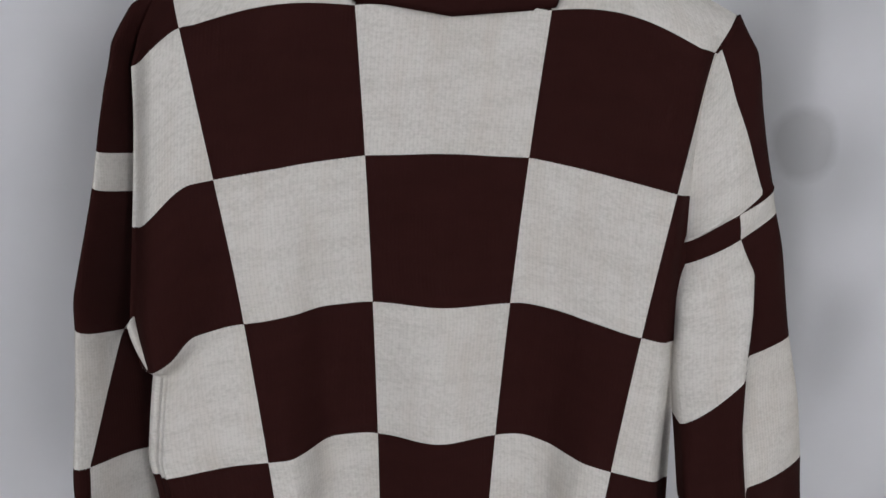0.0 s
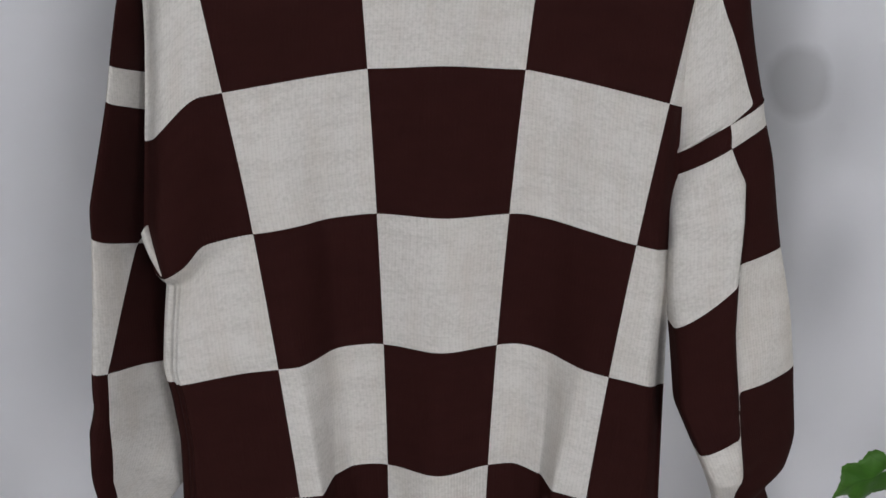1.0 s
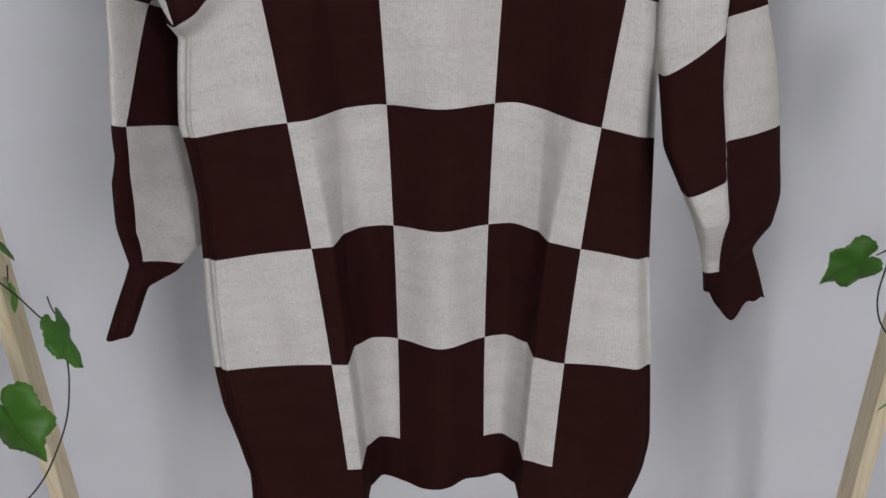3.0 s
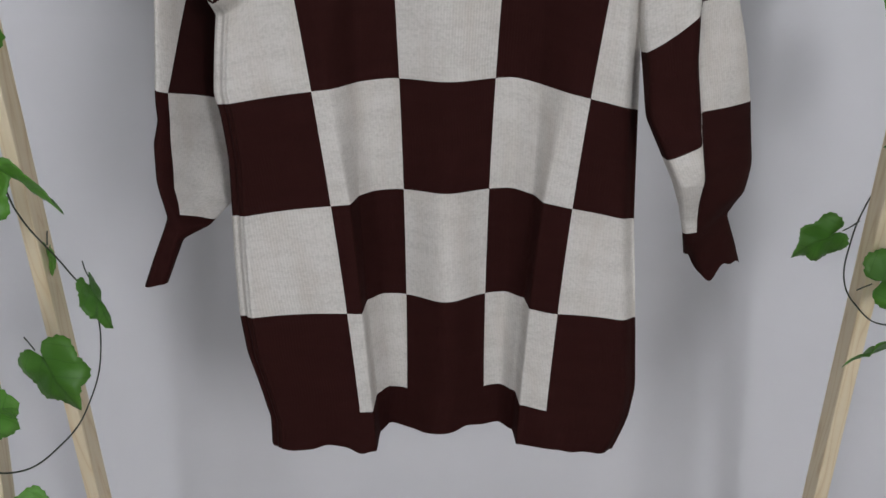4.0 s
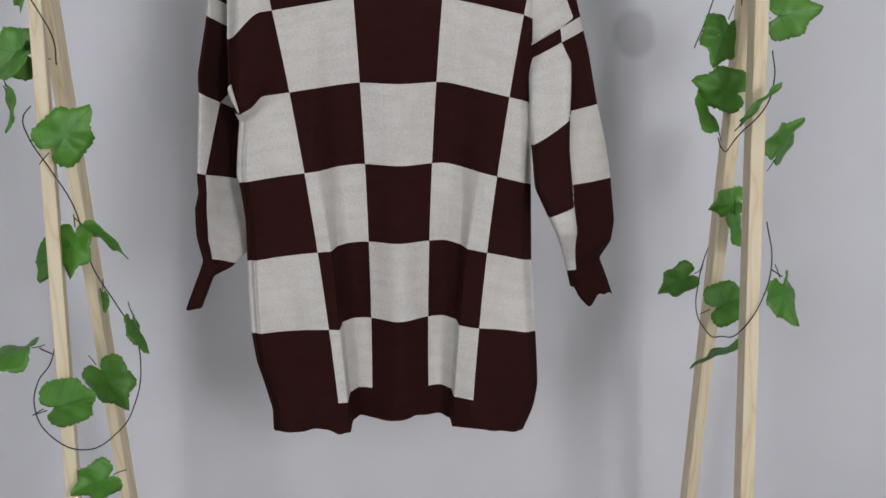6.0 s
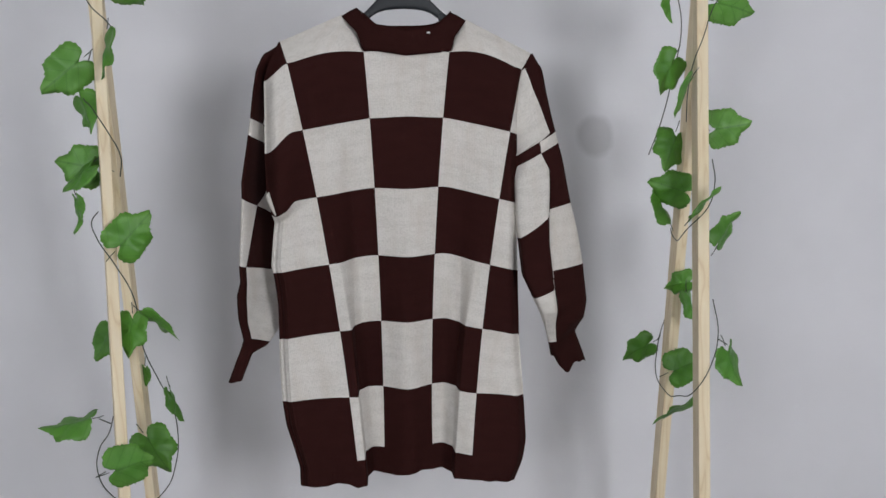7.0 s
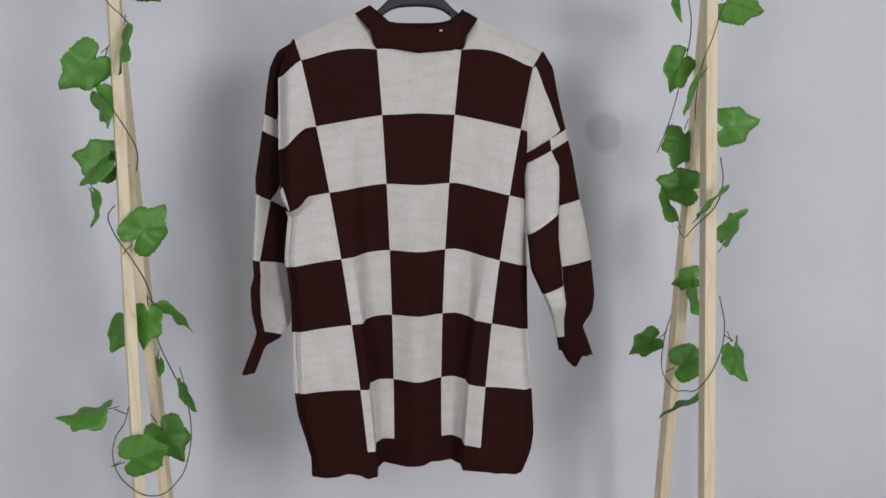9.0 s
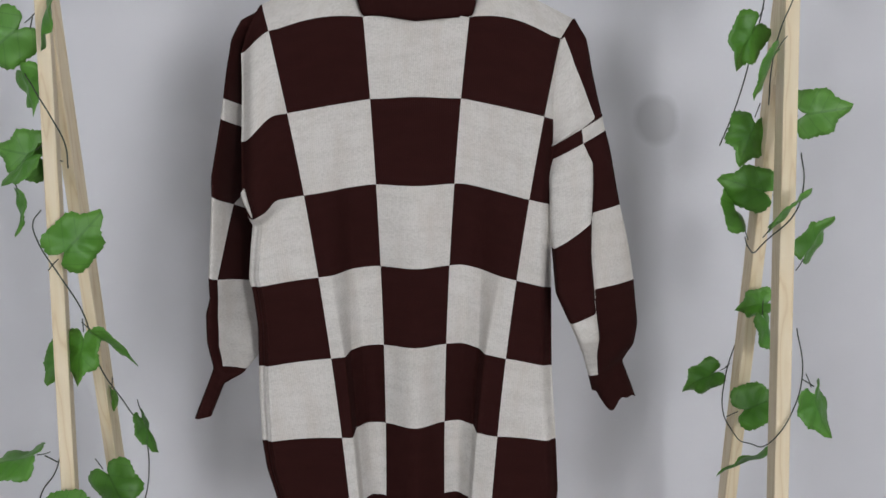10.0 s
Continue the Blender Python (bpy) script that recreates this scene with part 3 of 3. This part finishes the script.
sheet("underarm_fold", P, KNIT, sweater, {"pattern": U, "stitch": stretch_map(P)}, thick=0.002)


# ---------------------------------------------------------------- ivy garlands
def leaf_outline(n=64):
    """A broad, shallow-lobed, toothed ivy outline, 1 long from the stem end to the tip, as radius by angle round (0, 0.42)."""
    out = []
    for i in range(n):
        a = -math.pi + 2 * math.pi * (i + 0.5) / n
        r = 0.37
        for at, w, h in ((0.0, 0.30, 0.20), (0.95, 0.30, 0.055), (-0.88, 0.34, 0.075), (2.25, 0.52, 0.10), (-2.15, 0.52, 0.085)):
            d = math.atan2(math.sin(a - at), math.cos(a - at))
            r += h * math.exp(-abs(d / w) ** 1.6)
        turn = math.atan2(math.sin(a - math.pi), math.cos(a - math.pi))
        r -= 0.20 * math.exp(-(turn / 0.22) ** 2)
        r += (0.009 + 0.007 * math.sin(3.7 * i)) * (1 if i % 2 else -1) + 0.008 * math.sin(1.9 * i)
        out.append((a, r))
    return out


OUTLINE = leaf_outline()
RINGS = (0.0, 0.28, 0.52, 0.76, 1.0)
leaf_count = [0]


def leaf(vine, base, length, spin, width, pale=False, waxy=False):
    """A cloth leaf from its stem end; spin: degrees clockwise from straight up, seen from the front; width: how much it faces the front."""
    rng = random.Random(leaf_count[0] * 17 + 5)
    leaf_count[0] += 1
    bm = bmesh.new()
    lay = bm.loops.layers.uv.new("leaf")
    curl, foldup, wave = rng.uniform(-0.15, 0.35), rng.uniform(0.08, 0.34), rng.uniform(0, 6)
    skew, slim = rng.uniform(-0.10, 0.10), rng.uniform(0.88, 1.06)
    verts, flat = [], {}
    for q in RINGS:
        row = []
        for a, r in OUTLINE:
            y = 0.42 + r * q * math.cos(a)
            x = r * q * math.sin(a) * slim + skew * (y - 0.42) ** 2
            z = -foldup * abs(x) + curl * (y - 0.4) ** 2 + 0.03 * math.sin(5 * a + wave) * q * q + 0.07 * noise.noise((x * 4 + wave, y * 4, wave))
            v = bm.verts.new((x, y, z))
            flat[v] = (x, y)
            row.append(v)
            if q == 0.0:
                break
        verts.append(row)
    n = len(OUTLINE)
    for j in range(n):
        bm.faces.new((verts[0][0], verts[1][j], verts[1][(j + 1) % n]))
        for i in range(1, len(RINGS) - 1):
            bm.faces.new((verts[i][j], verts[i + 1][j], verts[i + 1][(j + 1) % n], verts[i][(j + 1) % n]))
    for f in bm.faces:
        f.smooth = True
        for lp in f.loops:
            lp[lay].uv = flat[lp.vert]
    lean = math.cos(radians(spin))
    turn = math.degrees(math.acos(min(1.0, max(0.12, width)))) - 17.0 * abs(lean)
    if width < 0:
        # faces the middle of the rack
        width = -width
        turn = -math.degrees(math.acos(width))
    turn *= math.copysign(1, lean) * (1 if base[0] > 0 else -1)
    nod = rng.uniform(-14, 14)
    # local y along the leaf, z out of its face: stand it up to face the front (-y of the room)
    m = pose(*base) @ pose(0, 0, 0, 0, spin, 0) @ pose(0, 0, 0, 0, 0, turn) @ pose(0, 0, 0, nod, 0, 0) @ pose(0, 0, 0, 90, 0, 0)
    k = length
    bmesh.ops.transform(bm, matrix=m @ Matrix.Diagonal((k * 0.93 * max(1.0, width), k * 1.03, k, 1)), verts=bm.verts)
    ob = part("leaf", bm, LEAF_C if waxy else LEAF_B if pale else LEAF_A, vine, smooth=True)
    s = ob.modifiers.new("thickness", "SOLIDIFY")
    s.thickness = 0.0006
    # thin stalk back towards the vine
    b, a = Vector(base), radians(spin + rng.uniform(-10, 10))
    back = Vector((-math.sin(a), rng.uniform(-0.2, 0.3), -math.cos(a))) * rng.uniform(0.007, 0.014)
    grip = Vector((math.sin(radians(spin)), 0, math.cos(radians(spin)))) * length * 0.12
    tube("stalk", [b + grip, b, b + back], 0.0009, STEM, ob, res=2)
    return ob


def stem(vine, pts):
    tube("stem", pts, 0.0011, STEM, vine, res=2)


vine_left = empty("ivy_garland", -0.53, 0.72, 0.7, "artificial green ivy garland wound round the rack's pine legs", "garland", "ivy garlands")
vine_right = empty("ivy_garland", 0.59, 0.76, 0.7, "artificial green ivy garland hanging from rail along pine legs", "garland", "ivy garlands")

leaf(vine_left, (-0.524, 0.705, 1.629), 0.103, 95, 0.85, True)
leaf(vine_left, (-0.518, 0.700, 1.659), 0.046, -126, 1)
leaf(vine_left, (-0.560, 0.745, 1.512), 0.110, -129, 1, True)
leaf(vine_left, (-0.588, 0.760, 1.446), 0.086, 150, 0.6)
leaf(vine_left, (-0.514, 0.700, 1.558), 0.098, -170, 0.12)
leaf(vine_left, (-0.546, 0.762, 1.300), 0.094, -78, 1.15, True)
leaf(vine_left, (-0.552, 0.735, 1.322), 0.088, -126, 0.4)
leaf(vine_left, (-0.602, 0.750, 1.264), 0.078, 166, 0.24)
leaf(vine_left, (-0.528, 0.688, 1.147), 0.104, 45, 1)
leaf(vine_left, (-0.556, 0.800, 1.010), 0.080, -155, 0.9)
leaf(vine_left, (-0.505, 0.730, 1.047), 0.091, 179, 0.8)
leaf(vine_left, (-0.492, 0.715, 1.046), 0.092, 131, 0.35)
leaf(vine_left, (-0.526, 0.900, 0.905), 0.048, -174, 0.4)
leaf(vine_left, (-0.484, 0.910, 0.861), 0.087, 160, -0.06)
leaf(vine_left, (-0.572, 0.720, 0.846), 0.105, -98, 0.36)
leaf(vine_left, (-0.520, 0.800, 0.800), 0.105, 149, 0.95)
leaf(vine_left, (-0.553, 0.655, 0.758), 0.098, 72, 1.1, True, True)
leaf(vine_left, (-0.438, 0.650, 0.660), 0.081, -114, 1.1)
leaf(vine_right, (0.573, 0.800, 1.681), 0.060, -123, 1)
leaf(vine_right, (0.537, 0.800, 1.630), 0.060, 179, 0.4)
leaf(vine_right, (0.565, 0.820, 1.520), 0.102, -146, 0.85)
leaf(vine_right, (0.560, 0.715, 1.466), 0.092, -148, 0.2)
leaf(vine_right, (0.577, 0.850, 1.368), 0.096, -160, 0.95)
leaf(vine_right, (0.612, 0.830, 1.226), 0.104, -72, 1)
leaf(vine_right, (0.565, 0.850, 1.164), 0.102, -20, 0.28)
leaf(vine_right, (0.541, 0.700, 1.180), 0.091, 36, 0.18)
leaf(vine_right, (0.637, 0.820, 1.658), 0.086, 70, 0.9)
leaf(vine_right, (0.617, 0.800, 1.617), 0.112, 104, 1.0, True, True)
leaf(vine_right, (0.634, 0.850, 1.358), 0.100, 82, 1.1, True)
leaf(vine_right, (0.668, 0.870, 1.106), 0.096, 28, 0.62)
leaf(vine_right, (0.624, 0.855, 1.047), 0.070, -102, 0.95)
leaf(vine_right, (0.600, 0.855, 1.034), 0.086, 176, 0.4)
leaf(vine_right, (0.589, 1.000, 0.891), 0.089, -118, 0.95)
leaf(vine_right, (0.564, 0.885, 0.838), 0.092, 67, 1.1)
leaf(vine_right, (0.617, 0.820, 0.796), 0.106, -122, 0.4)
leaf(vine_right, (0.623, 0.715, 0.945), 0.096, 160, 0.6)
stem(vine_left, [(-0.565, 0.750, 1.680), (-0.563, 0.720, 1.633), (-0.544, 0.705, 1.588), (-0.517, 0.700, 1.561), (-0.505, 0.700, 1.545)])
stem(vine_left, [(-0.558, 0.745, 1.512), (-0.581, 0.760, 1.444), (-0.552, 0.715, 1.409), (-0.521, 0.700, 1.362), (-0.505, 0.700, 1.328), (-0.515, 0.735, 1.288)])
stem(vine_left, [(-0.553, 0.720, 1.226), (-0.564, 0.715, 1.209), (-0.556, 0.705, 1.183), (-0.522, 0.695, 1.130), (-0.500, 0.710, 1.079), (-0.497, 0.740, 1.025), (-0.503, 0.780, 0.973), (-0.494, 0.880, 0.869), (-0.478, 0.910, 0.812), (-0.463, 0.880, 0.759), (-0.459, 0.820, 0.713), (-0.467, 0.740, 0.690), (-0.497, 0.680, 0.686), (-0.536, 0.650, 0.720), (-0.562, 0.660, 0.759), (-0.563, 0.680, 0.799), (-0.550, 0.700, 0.822), (-0.545, 0.715, 0.848)])
stem(vine_right, [(0.550, 0.800, 1.713), (0.553, 0.800, 1.644), (0.572, 0.820, 1.566), (0.565, 0.850, 1.468), (0.545, 0.860, 1.378), (0.519, 0.860, 1.311)])
stem(vine_right, [(0.627, 0.760, 1.616), (0.590, 0.715, 1.577), (0.573, 0.710, 1.530), (0.559, 0.720, 1.486), (0.560, 0.750, 1.438), (0.576, 0.800, 1.376)])
stem(vine_right, [(0.615, 0.760, 1.300), (0.599, 0.710, 1.249), (0.583, 0.700, 1.210), (0.558, 0.720, 1.175), (0.572, 0.860, 1.141), (0.567, 0.860, 1.157)])
stem(vine_right, [(0.611, 0.740, 1.024), (0.610, 0.710, 0.961), (0.592, 0.700, 0.900), (0.567, 0.710, 0.851), (0.566, 0.800, 0.814), (0.580, 0.930, 0.794), (0.577, 0.970, 0.817), (0.579, 0.970, 0.877), (0.584, 0.950, 0.934), (0.593, 0.930, 0.977)])
stem(vine_left, [(-0.572, 0.720, 0.843), (-0.549, 0.710, 0.836)])
stem(vine_left, [(-0.548, 0.655, 0.764), (-0.567, 0.662, 0.752)])
stem(vine_right, [(0.589, 1.000, 0.891), (0.583, 0.960, 0.910)])
stem(vine_right, [(0.631, 0.715, 0.936), (0.609, 0.710, 0.950)])
